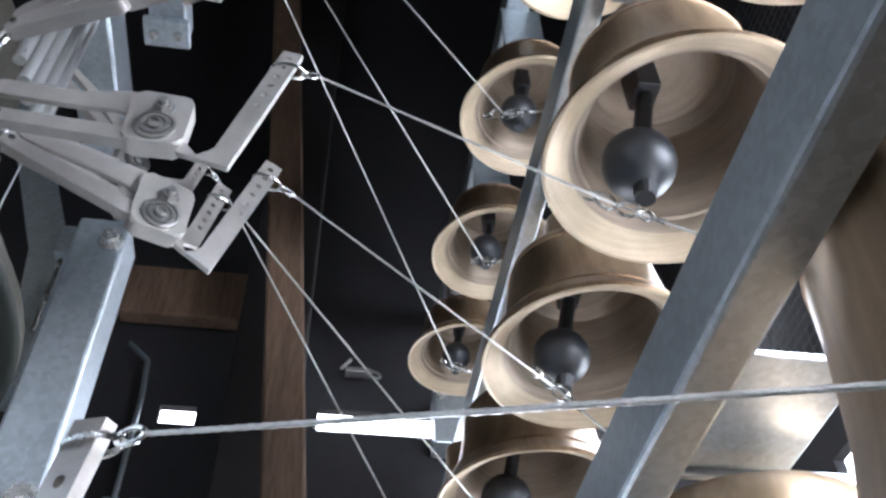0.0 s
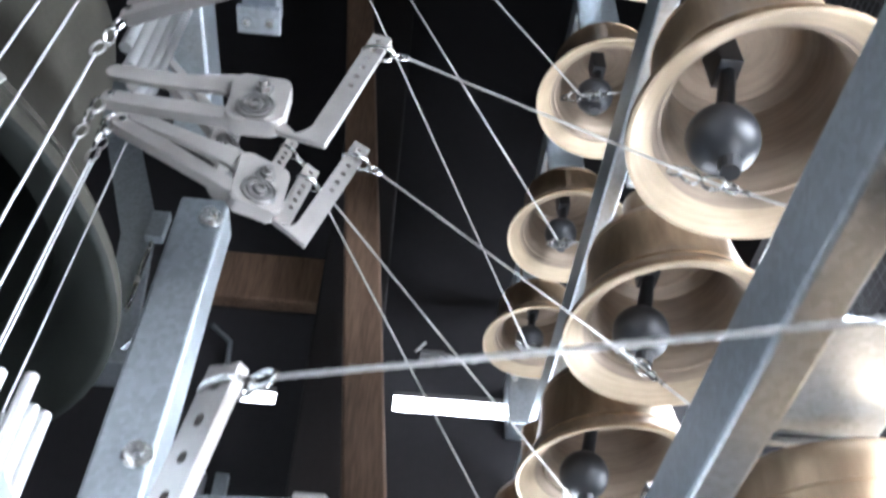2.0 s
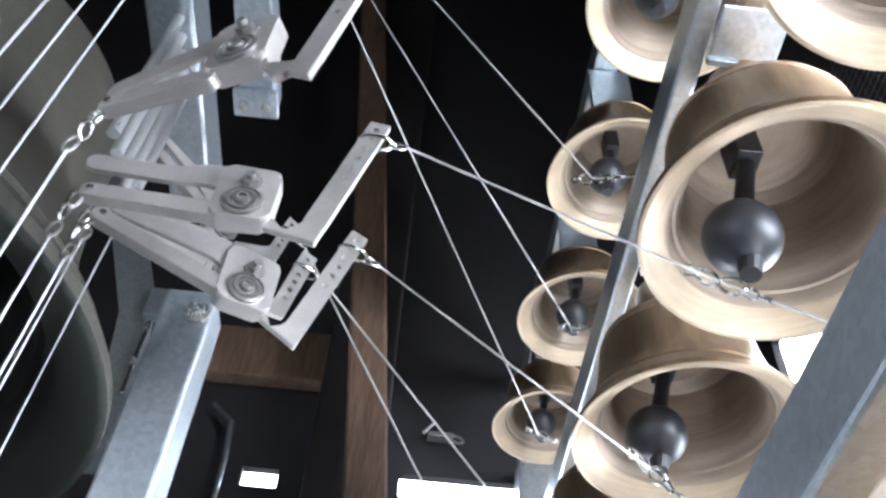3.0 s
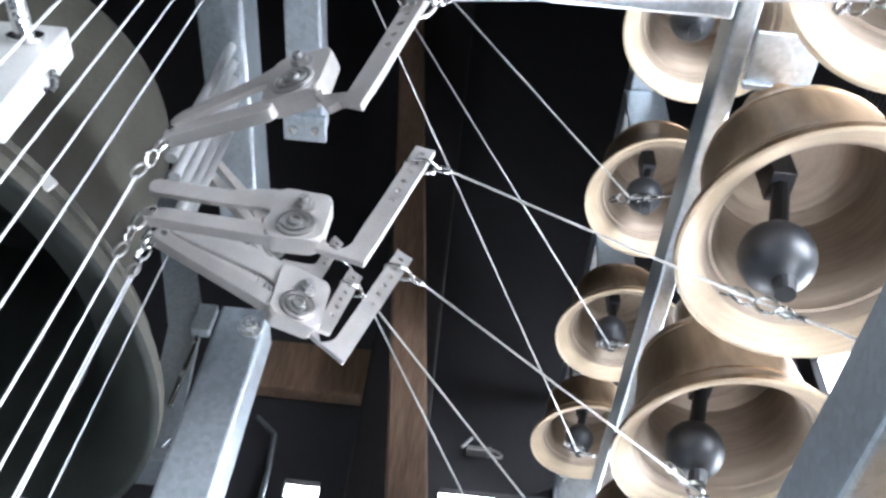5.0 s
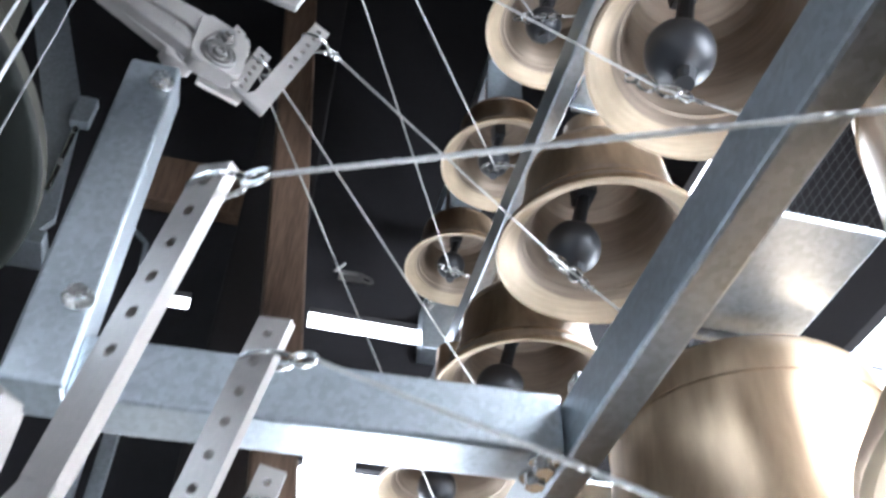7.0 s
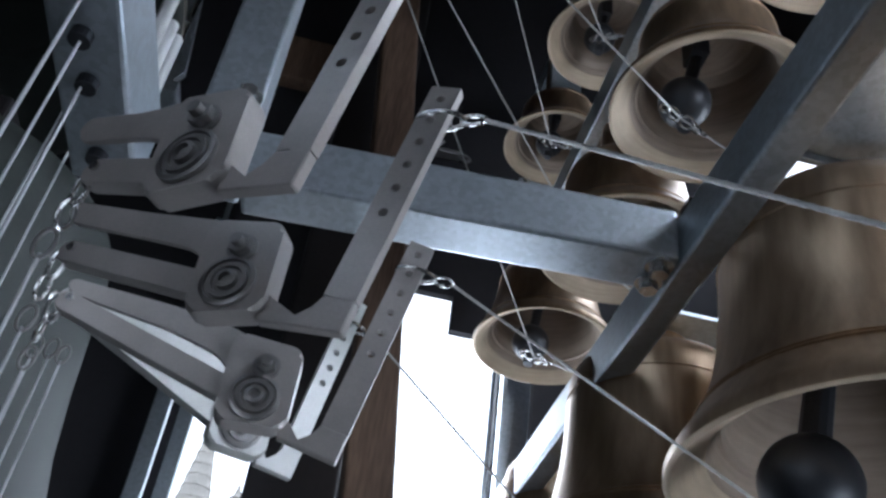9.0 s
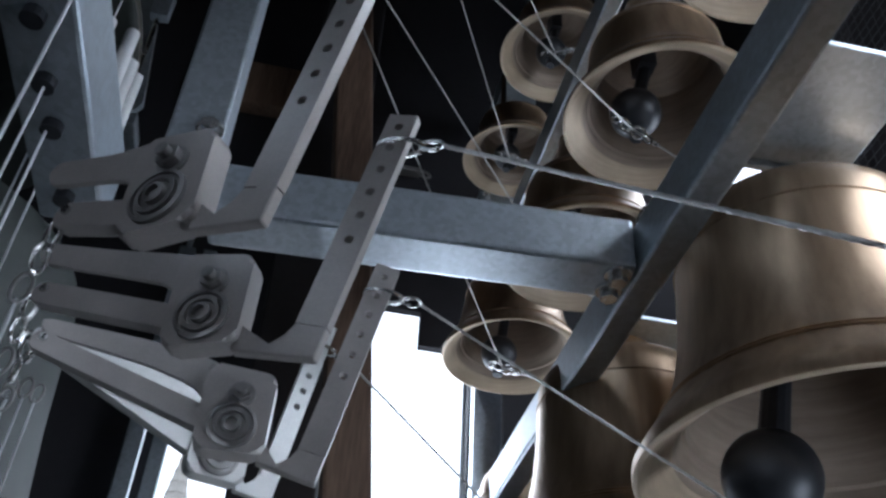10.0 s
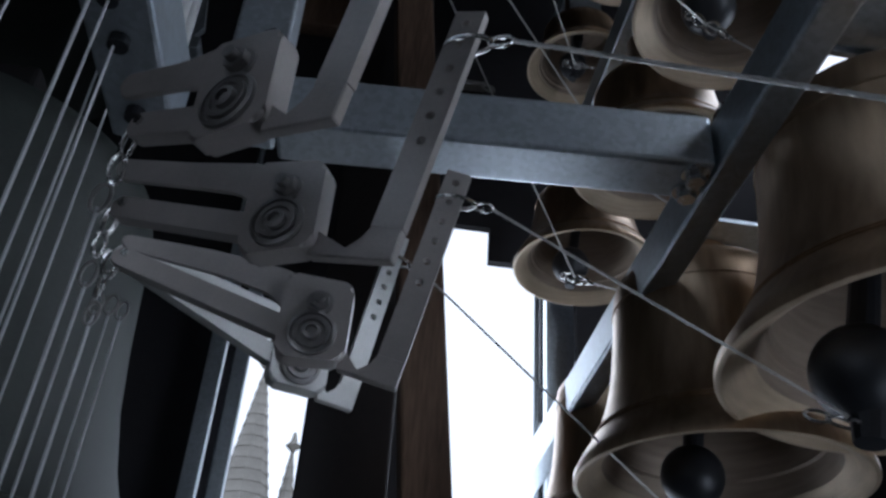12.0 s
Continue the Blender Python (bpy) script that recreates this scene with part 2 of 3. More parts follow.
def frame_beam(name, bm, label, bolts=()):
    t = thing(name, label, "beam")
    part("tube", bm, GALV, t)
    for a, d in bolts:
        a, d = Vector(a), Vector(d)
        bolt = part("bolt", cyl_bm(a, a + d * 0.016, 0.013, n=6), BRIGHT, t, "zinc hexagon bolt")
        part("washer", cyl_bm(a - d * 0.002, a + d * 0.003, 0.019, n=20), BRIGHT, bolt)
    return t


frame_beam("steel_post", box_bm((-0.231, 1.11, 2.15), (-0.157, 1.185, 2.738), 0.005), "upright galvanised square steel post", [((-0.176, 1.108, 2.27), (0, -1, 0)), ((-0.176, 1.108, 2.69), (0, -1, 0))])
frame_beam("cross_beam", beam_bm((-0.156, 1.164, 2.192), (0.418, 1.132, 2.192), 0.078, 0.085, 0.006), "galvanised cross beam bolted between post and carrier", [((0.395, 1.115, 2.148), (0, 0, -1)), ((0.395, 1.152, 2.148), (0, 0, -1))])
frame_beam("carrier_beam", box_bm((0.420, -0.6, 2.15), (0.466, 2.46, 2.23), 0.005), "long galvanised carrier beam over the large bells")
frame_beam("carrier_beam", box_bm((0.508, -0.6, 3.05), (0.544, 2.46, 3.13), 0.005), "galvanised upper carrier beam")
frame_beam("cross_beam", box_bm((-0.124, 0.61, 3.05), (0.506, 0.71, 3.13), 0.006), "upper galvanised cross beam butting against the carrier")
frame_beam("axle_rail", box_bm((-0.185, 0.10, 3.05), (-0.126, 1.0, 3.11), 0.004), "galvanised rail above the upper cranks")
fl = thing("end_flange", "small galvanised flange under the rail's end", "plate")
part("plate", box_bm((-0.192, 0.945, 3.036), (-0.119, 0.995, 3.0485), 0.002), GALV, fl)
for x in (-0.175, -0.137):
    part("bolt", cyl_bm((x, 0.97, 3.028), (x, 0.97, 3.037), 0.008, n=6), BRIGHT, fl)
gb = frame_beam("wire_guide_beam", box_bm((-0.325, 0.2, 2.05), (-0.252, 1.07, 2.15), 0.005), "galvanised guide beam bored for the wires")
frame_beam("wire_guide_beam", box_bm((-0.385, 0.2, 3.225), (-0.30, 1.40, 3.335), 0.006), "upper galvanised guide beam bored for the wires")
for x0, x1, xf, y0, y1, z in ((0.530, 0.69, 0.82, 0.79, 1.0, 2.292), (0.530, 0.68, 0.74, 1.395, 1.51, 2.292), (0.530, 0.68, 0.72, 1.86, 1.98, 2.292), (0.530, 0.69, 0.80, 0.25, 0.42, 2.292), (0.546, 0.65, 0.65, 0.29, 0.38, 3.042), (0.546, 0.65, 0.65, 0.72, 0.81, 3.042), (0.546, 0.65, 0.65, 1.16, 1.25, 3.042), (0.546, 0.65, 0.65, 1.58, 1.67, 3.042), (0.546, 0.65, 0.65, 1.97, 2.06, 3.042)):
    pl = thing("hanger_plate", "bright galvanised hanger plate on the carrier beam", "plate", "hanger plates")
    part("plate", box_bm((x0, y0, z), (x1, y1 - 0.007, z + 0.008), 0.002), GALV, pl)
    if z < 2.5:
        part("bracket", beam_bm((0.452, (y0 + y1) / 2, 2.222), (0.545, (y0 + y1) / 2, 2.290), 0.05, 0.012, 0.001), GALV, pl)
    part("flange", box_bm((max(x0, 0.55) - 0.006, y1 - 0.006, z - 0.010), (xf, y1 + 0.004, z + 0.006), 0.0015), GALV, pl)
for y in (0.80, 1.25, 1.68, 2.11):
    hp = thing("hanger_strap", "flat galvanised strap from which a small bell hangs", "strap", "hanger straps")
    part("strap", box_bm((0.50, y, 3.60), (0.60, y + 0.012, 3.78), 0.002), GALV, hp)
frame_beam("carrier_beam", box_bm((0.515, -0.2, 3.785), (0.575, 2.46, 3.86), 0.005), "galvanised top carrier beam of the small bells")

# ---- bells ----
OUTER = [(1.0, 0.0), (1.0, 0.05), (0.955, 0.13), (0.88, 0.25), (0.81, 0.38), (0.755, 0.55), (0.715, 0.75), (0.69, 1.0), (0.675, 1.25), (0.665, 1.42), (0.645, 1.50), (0.60, 1.56), (0.50, 1.59), (0.0, 1.60)]
SQUAT = [(1.0, 0.0), (1.0, 0.06), (0.96, 0.14), (0.90, 0.26), (0.83, 0.40), (0.775, 0.60), (0.735, 0.85), (0.705, 1.10), (0.685, 1.30), (0.66, 1.42), (0.60, 1.51), (0.48, 1.57), (0.30, 1.595), (0.0, 1.60)]
INNER = [(0.99, -0.006), (0.97, -0.006), (0.825, 0.095), (0.80, 0.13), (0.775, 0.20), (0.745, 0.28), (0.72, 0.295), (0.695, 0.385), (0.688, 0.395), (0.65, 0.5), (0.625, 0.75), (0.605, 1.1), (0.585, 1.32), (0.50, 1.44), (0.0, 1.47)]


def bell(at, r, tall, label, ball=(-0.3, 0.0, 0.06), tilt=0.0, group="carillon bells", hang=0.075):
    t = thing("bell", label, "bell", group, m=pose(*at, 0, tilt, 0))
    k = tall / 1.6
    shape = SQUAT if k < 0.85 else OUTER
    body = part("body", lathe_bm([(a * r, z * r * k) for a, z in shape], 64), BRONZE, t, smooth=True)
    lip = part("lip", lathe_bm([(a * r, z * r) for a, z in [(1.0, 0.0)] + INNER[:4]], 64), LIPBRONZE, t, "pale turned lip", smooth=True)
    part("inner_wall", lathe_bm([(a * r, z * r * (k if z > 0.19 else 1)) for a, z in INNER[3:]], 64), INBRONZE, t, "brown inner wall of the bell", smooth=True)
    for z in (0.30, 0.33, 1.30):
        rr = np.interp(z, [p[1] for p in shape], [p[0] for p in shape])
        part("moulding", lathe_bm([(rr * r * 0.995, (z - 0.012) * r * k), (rr * r * 1.012, z * r * k), (rr * r * 0.99, (z + 0.012) * r * k)], 64), BRONZE, body, smooth=True)
    top = 1.6 * r * k
    part("crown", cyl_bm((0, 0, top - 0.004), (0, 0, top + hang), 0.30 * r, 0.26 * r, 24), BRONZE, t, smooth=False)
    # clapper: ball, shank, tail with its eye
    cl = new("clapper")
    cl.parent = t
    bx, by = ball[0] * r, ball[1] * r
    br = (0.215 if label == BIG else 0.255) * r
    bz = ball[2] * r
    bm = bmesh.new()
    bmesh.ops.create_uvsphere(bm, u_segments=32, v_segments=20, radius=br)
    bmesh.ops.translate(bm, verts=bm.verts, vec=(bx, by, bz))
    part("ball", bm, IRON, cl, "black iron ball", smooth=True)
    part("shank", join_bm(cyl_bm((bx, by, bz), (bx * 0.3, by * 0.3, 1.25 * r * k), 0.075 * r, 0.06 * r, 12), box_bm((bx * 0.45 - 0.09 * r, by * 0.45 - 0.13 * r, 0.95 * r * k), (bx * 0.45 + 0.09 * r, by * 0.45 + 0.13 * r, 1.5 * r * k), 0.01 * r)), IRON, cl)
    part("tail", cyl_bm((bx, by, bz - br * 0.9), (bx - 0.02 * r, by, bz - br - 0.10 * r), 0.085 * r, 0.07 * r, 12), IRON, cl)
    return t


LOW = "tan bronze bell hanging in the row, black clapper"
SMALL = "small bronze bell in the upper row, black clapper"
BIG = "large dark bronze bell hanging below the carrier beam"
BELLS = [
    ((0.607, 0.853, 2.685), 0.197, 1.22, LOW, (-0.36, 0.0, -0.10), 0), ((0.600, 1.302, 2.695), 0.193, 1.22, LOW, (-0.30, 0, 0.04), 0), ((0.585, 1.715, 2.665), 0.196, 1.22, LOW, (-0.30, 0, 0.05), 0),
    ((0.612, 0.420, 2.68), 0.193, 1.22, LOW, (-0.25, 0, 0.05), 0), ((0.520, 2.10, 2.63), 0.180, 1.30, LOW, (-0.2, 0, 0.05), 0),
    ((0.571, 1.335, 3.435), 0.169, 1.12, SMALL, (-0.2, 0, 0.10), 0), ((0.562, 1.755, 3.41), 0.167, 1.12, SMALL, (-0.16, 0, 0.10), 0), ((0.545, 2.16, 3.385), 0.163, 1.12, SMALL, (-0.16, 0, 0.10), 0),
    ((0.572, 0.889, 3.405), 0.170, 1.12, SMALL, (-0.2, 0, 0.15), 0),
    ((0.669, 1.101, 1.889), 0.263, 1.46, BIG, (-0.48, -0.1, -0.12), 0), ((0.555, 1.505, 1.875), 0.223, 1.62, BIG, (-0.2, 0, 0.05), 0), ((0.540, 1.96, 1.90), 0.190, 1.85, BIG, (-0.2, 0, 0.05), 0),
    ((0.655, 0.50, 1.86), 0.27, 1.50, BIG, (-0.2, 0, 0.05), 0),
]
for at, r, tall, label, ball, tilt in BELLS:
    under = next(z for z in (2.292, 3.042, 3.785) if z > at[2] + tall * r - 0.02)
    bell(at, r, tall, label, ball, tilt, hang=max(0.01, under - at[2] - tall * r))

# ---- cranks ----


def holed_bar(p0, p1, w, y0, y1, first, step, count, hole):
    """A flat bar in x and z from p0 to p1 with a row of holes from its far end."""
    p0, p1 = Vector((p0[0], 0, p0[1])), Vector((p1[0], 0, p1[1]))
    d = (p1 - p0).normalized()
    s = Vector((d.z, 0, -d.x))
    length = (p1 - p0).length
    bm = bmesh.new()
    cuts = sorted(length - first - step * i for i in range(count))
    n = 12

    def quad(a, b, c, e):
        bm.faces.new([bm.verts.new(v) for v in (a, b, c, e)])

    def prism(l0, l1):
        for y, flip in ((y0, 1), (y1, -1)):
            v = [p0 + d * l + s * k * w / 2 + Vector((0, y, 0)) for l, k in ((l0, -1), (l1, -1), (l1, 1), (l0, 1))]
            quad(*(v[::flip]))

    at = 0.0
    for c in cuts:
        if c - step / 2 > at:
            prism(at, c - step / 2)
        a, b = c - step / 2, c + step / 2
        at = b
        hs, hw = step / 2, w / 2
        edge = [(hs, -hw), (hs, -hw / 3), (hs, hw / 3), (hs, hw), (hs / 3, hw), (-hs / 3, hw), (-hs, hw), (-hs, hw / 3), (-hs, -hw / 3), (-hs, -hw), (-hs / 3, -hw), (hs / 3, -hw)]
        for i in range(n):
            ring = []
            for ex, ey in (edge[i], edge[(i + 1) % n]):
                ang = math.atan2(ey, ex)
                ring.append((p0 + d * (c + math.cos(ang) * hole) + s * math.sin(ang) * hole, p0 + d * (c + ex) + s * ey))
            (h0, o0), (h1, o1) = ring
            f, g = Vector((0, y0, 0)), Vector((0, y1, 0))
            quad(h0 + f, o0 + f, o1 + f, h1 + f)
            quad(h1 + g, o1 + g, o0 + g, h0 + g)
            quad(h0 + f, h1 + f, h1 + g, h0 + g)
    if at < length:
        prism(at, length)
    for k in (-1, 1):
        v = [p0 + s * k * w / 2, p1 + s * k * w / 2]
        quad(v[0] + Vector((0, y0, 0)), v[1] + Vector((0, y0, 0)), v[1] + Vector((0, y1, 0)), v[0] + Vector((0, y1, 0)))
    v = [p1 - s * w / 2, p1 + s * w / 2]
    quad(v[0] + Vector((0, y0, 0)), v[1] + Vector((0, y0, 0)), v[1] + Vector((0, y1, 0)), v[0] + Vector((0, y1, 0)))
    bmesh.ops.remove_doubles(bm, verts=bm.verts, dist=1e-5)
    return bm


def crank_pose(o, a, b):
    """Stands at o; the plane's depth changes by a along x and by b along z."""
    n = Vector((-a, 1, -b)).normalized()
    e1 = Vector((1, a, 0)).normalized()
    e2 = e1.cross(n)
    m = Matrix((e1, n, e2)).transposed().to_4x4()
    return Matrix.Translation(o) @ m


def crank(o, a, b, lever, heel, tip, width, pitch, label, upper, start, ring=0.042, turn=0.0, deep=0.020, thick=0.011, metal=None, small=1.0):
    """heel: lower corner of the bent arm; tip: middle of its upper end; lever: end of the wire lever."""
    m = crank_pose(o, a, b)
    t = thing("bell_crank", label, "bell crank", "bell cranks", m=m)
    ct, st = math.cos(radians(turn)), math.sin(radians(turn))

    def spun(points):
        return [(x * ct - z * st, x * st + z * ct) for x, z in points]

    hub = spun(rounded([(-0.037, -0.029), (0.037 * small, -0.029), (0.039 * small, 0.058), (0.031 * small, 0.066), (-0.037, 0.074)], 0.013))
    part("bracket", slab_bm(hub, -0.004, deep, 0.0035), metal or STEEL, t, "thick rounded steel block")
    lx, lz = lever
    (ux, uz), (mx, mz), uw = upper
    up_out = [(-0.020, 0.071), (-0.036, 0.080), (mx, mz + 0.015), (ux, uz + uw / 2), (ux + 0.003, uz - uw / 2), (mx + 0.004, mz - 0.015), (-0.052, mz * 0.35 + 0.020), (-0.034, 0.030), (-0.020, 0.026)]
    if turn:
        up_out = spun(up_out[:2]) + up_out[2:7] + spun(up_out[7:])
    part("upper_prong", slab_bm(rounded(up_out, 0.012), 0.004, deep * 0.5, 0.0015), metal or STEEL, t)
    s, e = Vector((-0.022, start)), Vector((lx, lz))
    d = e - s
    q = Vector((-d.y, d.x)).normalized() * -0.0128
    part("lever", slab_bm(rounded([tuple(s + q), tuple(e + q * 0.9), tuple(e - q * 0.9), tuple(s - q)], 0.009), 0.0, 0.016, 0.0012), metal or STEEL, t)
    part("pin", cyl_bm((lx + 0.012, -0.003, lz), (lx + 0.012, 0.020, lz), 0.0045, n=12), BRIGHT, t)
    h, tp = Vector(heel), Vector(tip)
    up = (tp - h).normalized()
    for k in range(3):
        out = Vector((up.y, -up.x))
        up = (tp - (h - out * width / 2)).normalized()
    out = Vector((up.y, -up.x))
    base = h - out * width / 2
    y0, y1 = 0.004, 0.004 + thick
    foot = [(0.030, -0.002), (0.030, -0.034), tuple(h - up * 0.002), tuple(h + up * 0.030), tuple(h + up * 0.030 - out * width), tuple(h + up * 0.016 - out * width * 1.12), tuple(h + up * 0.004 - out * width * 1.5)]
    part("foot", slab_bm(foot, y0, y1, 0.0012), metal or STEEL, t)
    part("arm", holed_bar(tuple(base + up * 0.030), tip, width, y0, y1, 0.017, pitch, 6, 0.0048), metal or STEEL, t, "flat bar bored with a row of holes")
    nx, nz = spun([(0.004, 0.037)])[0]
    race = lathe_bm([(0.026, 0.0), (0.026, 0.004), (0.0225, 0.005), (0.0215, 0.0025), (0.019, 0.0025), (0.0185, 0.006), (0.0145, 0.006), (0.0135, 0.003), (0.010, 0.003), (0.0095, 0.008), (0.006, 0.009), (0.0055, 0.005), (0.0, 0.005)], 32, pose(0, -0.004, 0, 90, 0, 0))
    part("bearing", race, BEARING, t, "round bearing with turned rings")
    nut = part("nut", join_bm(cyl_bm((nx, -0.005, nz), (nx, -0.014, nz), 0.011, n=6), cyl_bm((nx, -0.010, nz), (nx, -0.021, nz), 0.006, n=12)), BEARING, t)
    part("washer", cyl_bm((nx, -0.004, nz), (nx, -0.0065, nz), 0.0145, n=24), BEARING, nut)
    hk = part("hook", link_bm((lx - 0.002, 0.007, lz - 0.014), (0, 0, 1), 0.016, 0.0022, (1, 0, 0)), BRIGHT, t, "wire hook", smooth=True)
    part("link", link_bm((lx - 0.006, 0.007, lz - 0.040), (0.1, 0, 1), 0.014, 0.0020, (0, 1, 0)), BRIGHT, hk, smooth=True)
    # shackle near the tip
    sp = tp - up * ring
    ym = (y0 + y1) / 2
    sh = part("shackle", link_bm((sp.x + width * 0.25, ym, sp.y), (1, 0, -0.1), width * 0.45 + 0.010, 0.0026, (0, 1, 0)), BRIGHT, t, "steel shackle", smooth=True)
    ex = sp.x + width * 0.7 + 0.010
    part("link", link_bm((ex + 0.009, ym, sp.y - 0.003), (1, 0, -0.1), 0.012, 0.0022, (0, 0, 1)), BRIGHT, sh, smooth=True)
    return m @ Vector((ex + 0.020, ym, sp.y - 0.005))


GREY = "grey steel bell crank with bored arm, on its axle"
UP = dict(deep=0.022, thick=0.009)
end_c1 = crank((-0.131, 0.757, 1.849), -0.7, 0.0, (-0.113, 0.020), (0.096, -0.042), (0.150, 0.236), 0.031, 0.0295, GREY, ((-0.148, 0.079), (-0.074, 0.064), 0.028), -0.004, 0.020)
end_c2 = crank((-0.096, 0.900, 1.841), -0.45, 0.0, (-0.190, 0.052), (0.109, -0.047), (0.165, 0.238), 0.031, 0.0295, GREY, ((-0.204, 0.103), (-0.110, 0.079), 0.026), 0.002)
end_c3 = crank((-0.064, 1.085, 1.832), -0.05, 0.0, (-0.228, 0.079), (0.094, -0.049), (0.145, 0.240), 0.030, 0.0295, GREY, ((-0.226, 0.098), (-0.110, 0.080), 0.018), 0.004)
end_c4 = crank((-0.085, 1.270, 1.882), 0.35, 0.0, (-0.249, 0.089), (0.079, -0.036), (0.120, 0.246), 0.026, 0.026, "pale zinc-plated bell crank with bored arm", ((-0.245, 0.106), (-0.119, 0.078), 0.016), 0.004, metal=ZINC)
end_u0 = crank((-0.082, 0.654, 2.648), -0.45, 0.0, (-0.170, -0.021), (0.096, -0.088), (0.141, 0.172), 0.030, 0.024, GREY, ((-0.176, 0.012), (-0.074, 0.044), 0.030), -0.030, 0.050, **UP)
end_u1 = crank((-0.085, 0.850, 2.631), 0.0, 0.0, (-0.196, 0.002), (0.096, -0.052), (0.148, 0.211), 0.029, 0.024, GREY, ((-0.210, 0.062), (-0.103, 0.052), 0.030), -0.014, **UP)
end_u2 = crank((-0.088, 0.990, 2.626), 0.4, 0.0, (-0.213, 0.040), (0.083, -0.058), (0.142, 0.200), 0.028, 0.024, GREY, ((-0.199, 0.065), (-0.099, 0.060), 0.022), -0.006, **UP)
end_u3 = crank((-0.159, 1.130, 2.795), 0.6, 0.0, (-0.210, 0.019), (0.108, -0.019), (0.128, 0.146), 0.028, 0.022, GREY, ((-0.219, 0.040), (-0.106, 0.056), 0.020), 0.000, small=0.5, **UP)
end_u4 = crank((-0.235, 1.270, 3.065), 0.8, 0.0, (-0.188, 0.094), (0.124, 0.016), (0.140, 0.154), 0.026, 0.020, GREY, ((-0.182, 0.139), (-0.094, 0.100), 0.018), 0.020, small=0.5, **UP)

# ---- ropes to the clappers ----


def rope(label, pts, r=0.0017):
    t = thing("wire_rope", label, "wire rope", "clapper ropes")
    part("strand", rope_bm(pts, r), ROPE, t)
    for p, q in zip(pts[1:-1], pts[2:]):
        p, d = Vector(p), (Vector(q) - Vector(p)).normalized()
        for off, side, size in ((-0.052, (0, 0, 1), 0.013), (-0.022, (0, 1, 0), 0.020), (0.022, (0, 0, 1), 0.020), (0.052, (0, 1, 0), 0.013)):
            part("eye", link_bm(p + d * off, d, size, 0.0024, side), BRIGHT, t, "steel connecting link", smooth=True)
        part("sleeve", cyl_bm(p + d * 0.066, p + d * 0.085, 0.0034, n=10), BRIGHT, t)
    return t


TOCL = "thin twisted wire rope from crank to clapper"
rope(TOCL, [end_u1, (0.497, 0.865, 2.592), (0.605, 0.760, 2.40)])
rope(TOCL, [end_u2, (0.504, 1.246, 2.594), (0.577, 1.145, 2.40)])
rope(TOCL, [end_u0, (0.50, 0.47, 2.60), (0.54, 0.34, 2.402)])
rope(TOCL, [(-0.303, 0.800, 3.976), (0.457, 1.184, 3.225), (0.525, 1.10, 3.132)])
rope(TOCL, [(-0.305, 0.844, 3.982), (0.489, 1.594, 3.22), (0.525, 1.50, 3.132)])
rope(TOCL, [(-0.464, 0.517, 3.981), (0.476, 1.981, 3.221), (0.525, 1.90, 3.132)])
rope(TOCL, [end_u3, (0.49, 1.66, 2.58), (0.54, 1.52, 2.402)])
rope(TOCL, [end_u4, (0.46, 1.97, 2.517), (0.52, 1.82, 2.402)])
rope(TOCL, [end_c1, (0.547, 0.255, 1.864)], 0.0018)
rope(TOCL, [end_c2, (0.60, 0.445, 1.615)], 0.0022)
rope(TOCL, [end_c3, (0.535, 1.07, 1.79), (0.66, 1.03, 1.75)])
rope(TOCL, [end_c4, (0.50, 1.50, 1.80), (0.56, 1.48, 1.76)])

# ---- tracker wires ----
WIRES = [(-0.318, 0.46, 3.222), (-0.318, 0.51, 3.222), (-0.318, 0.56, 3.222), (-0.318, 0.61, 3.222), (-0.318, 0.66, 3.222), (-0.318, 0.71, 3.222), (-0.318, 0.77, 3.222),
         (-0.240, 0.724, 2.600), (-0.283, 0.850, 2.605), (-0.288, 0.911, 2.635), (-0.339, 1.020, 2.790), (-0.355, 1.130, 3.10),
         (-0.226, 0.822, 1.845), (-0.270, 0.978, 1.865), (-0.294, 1.096, 1.885), (-0.322, 1.188, 1.945), (-0.330, 1.27, 1.99), (-0.335, 1.34, 2.02)]
for x, y, z in WIRES:
    w = thing("tracker_wire", "straight bright upright wire running to the cranks", "wire", "tracker wires")
    part("wire", cyl_bm((x - 0.03, y, 0.0), (x, y, z - 0.062 if z < 3.2 else z), 0.0016, n=8), WIRE, w)
    if z < 3.2:
        part("hook", link_bm((x, y, z - 0.052), (0.1, 0, 1), 0.014, 0.0018, (1, 0, 0)), BEARING, w, "twisted wire hook", smooth=True)

# black bushings where the wires enter the beam
for y in (0.46, 0.51, 0.56, 0.61, 0.66, 0.71, 0.77, 0.85, 0.911, 1.02):
    part("bushing", cyl_bm((-0.290, y, 2.038), (-0.290, y, 2.0515), 0.011, n=16), IRON, gb, "black wire bushing")

# guide tubes
for x, y, z in ((-0.290, 0.935, 2.25), (-0.270, 0.965, 2.27), (-0.268, 0.995, 2.25), (-0.268, 1.030, 2.265), (-0.300, 1.015, 2.25)):
    tagged(part("guide_tube", cyl_bm((x, y, 2.151), (x, y, z), 0.0085, n=20), ALU, smooth=False), "short bright aluminium guide tube", "tube", "guide tubes")

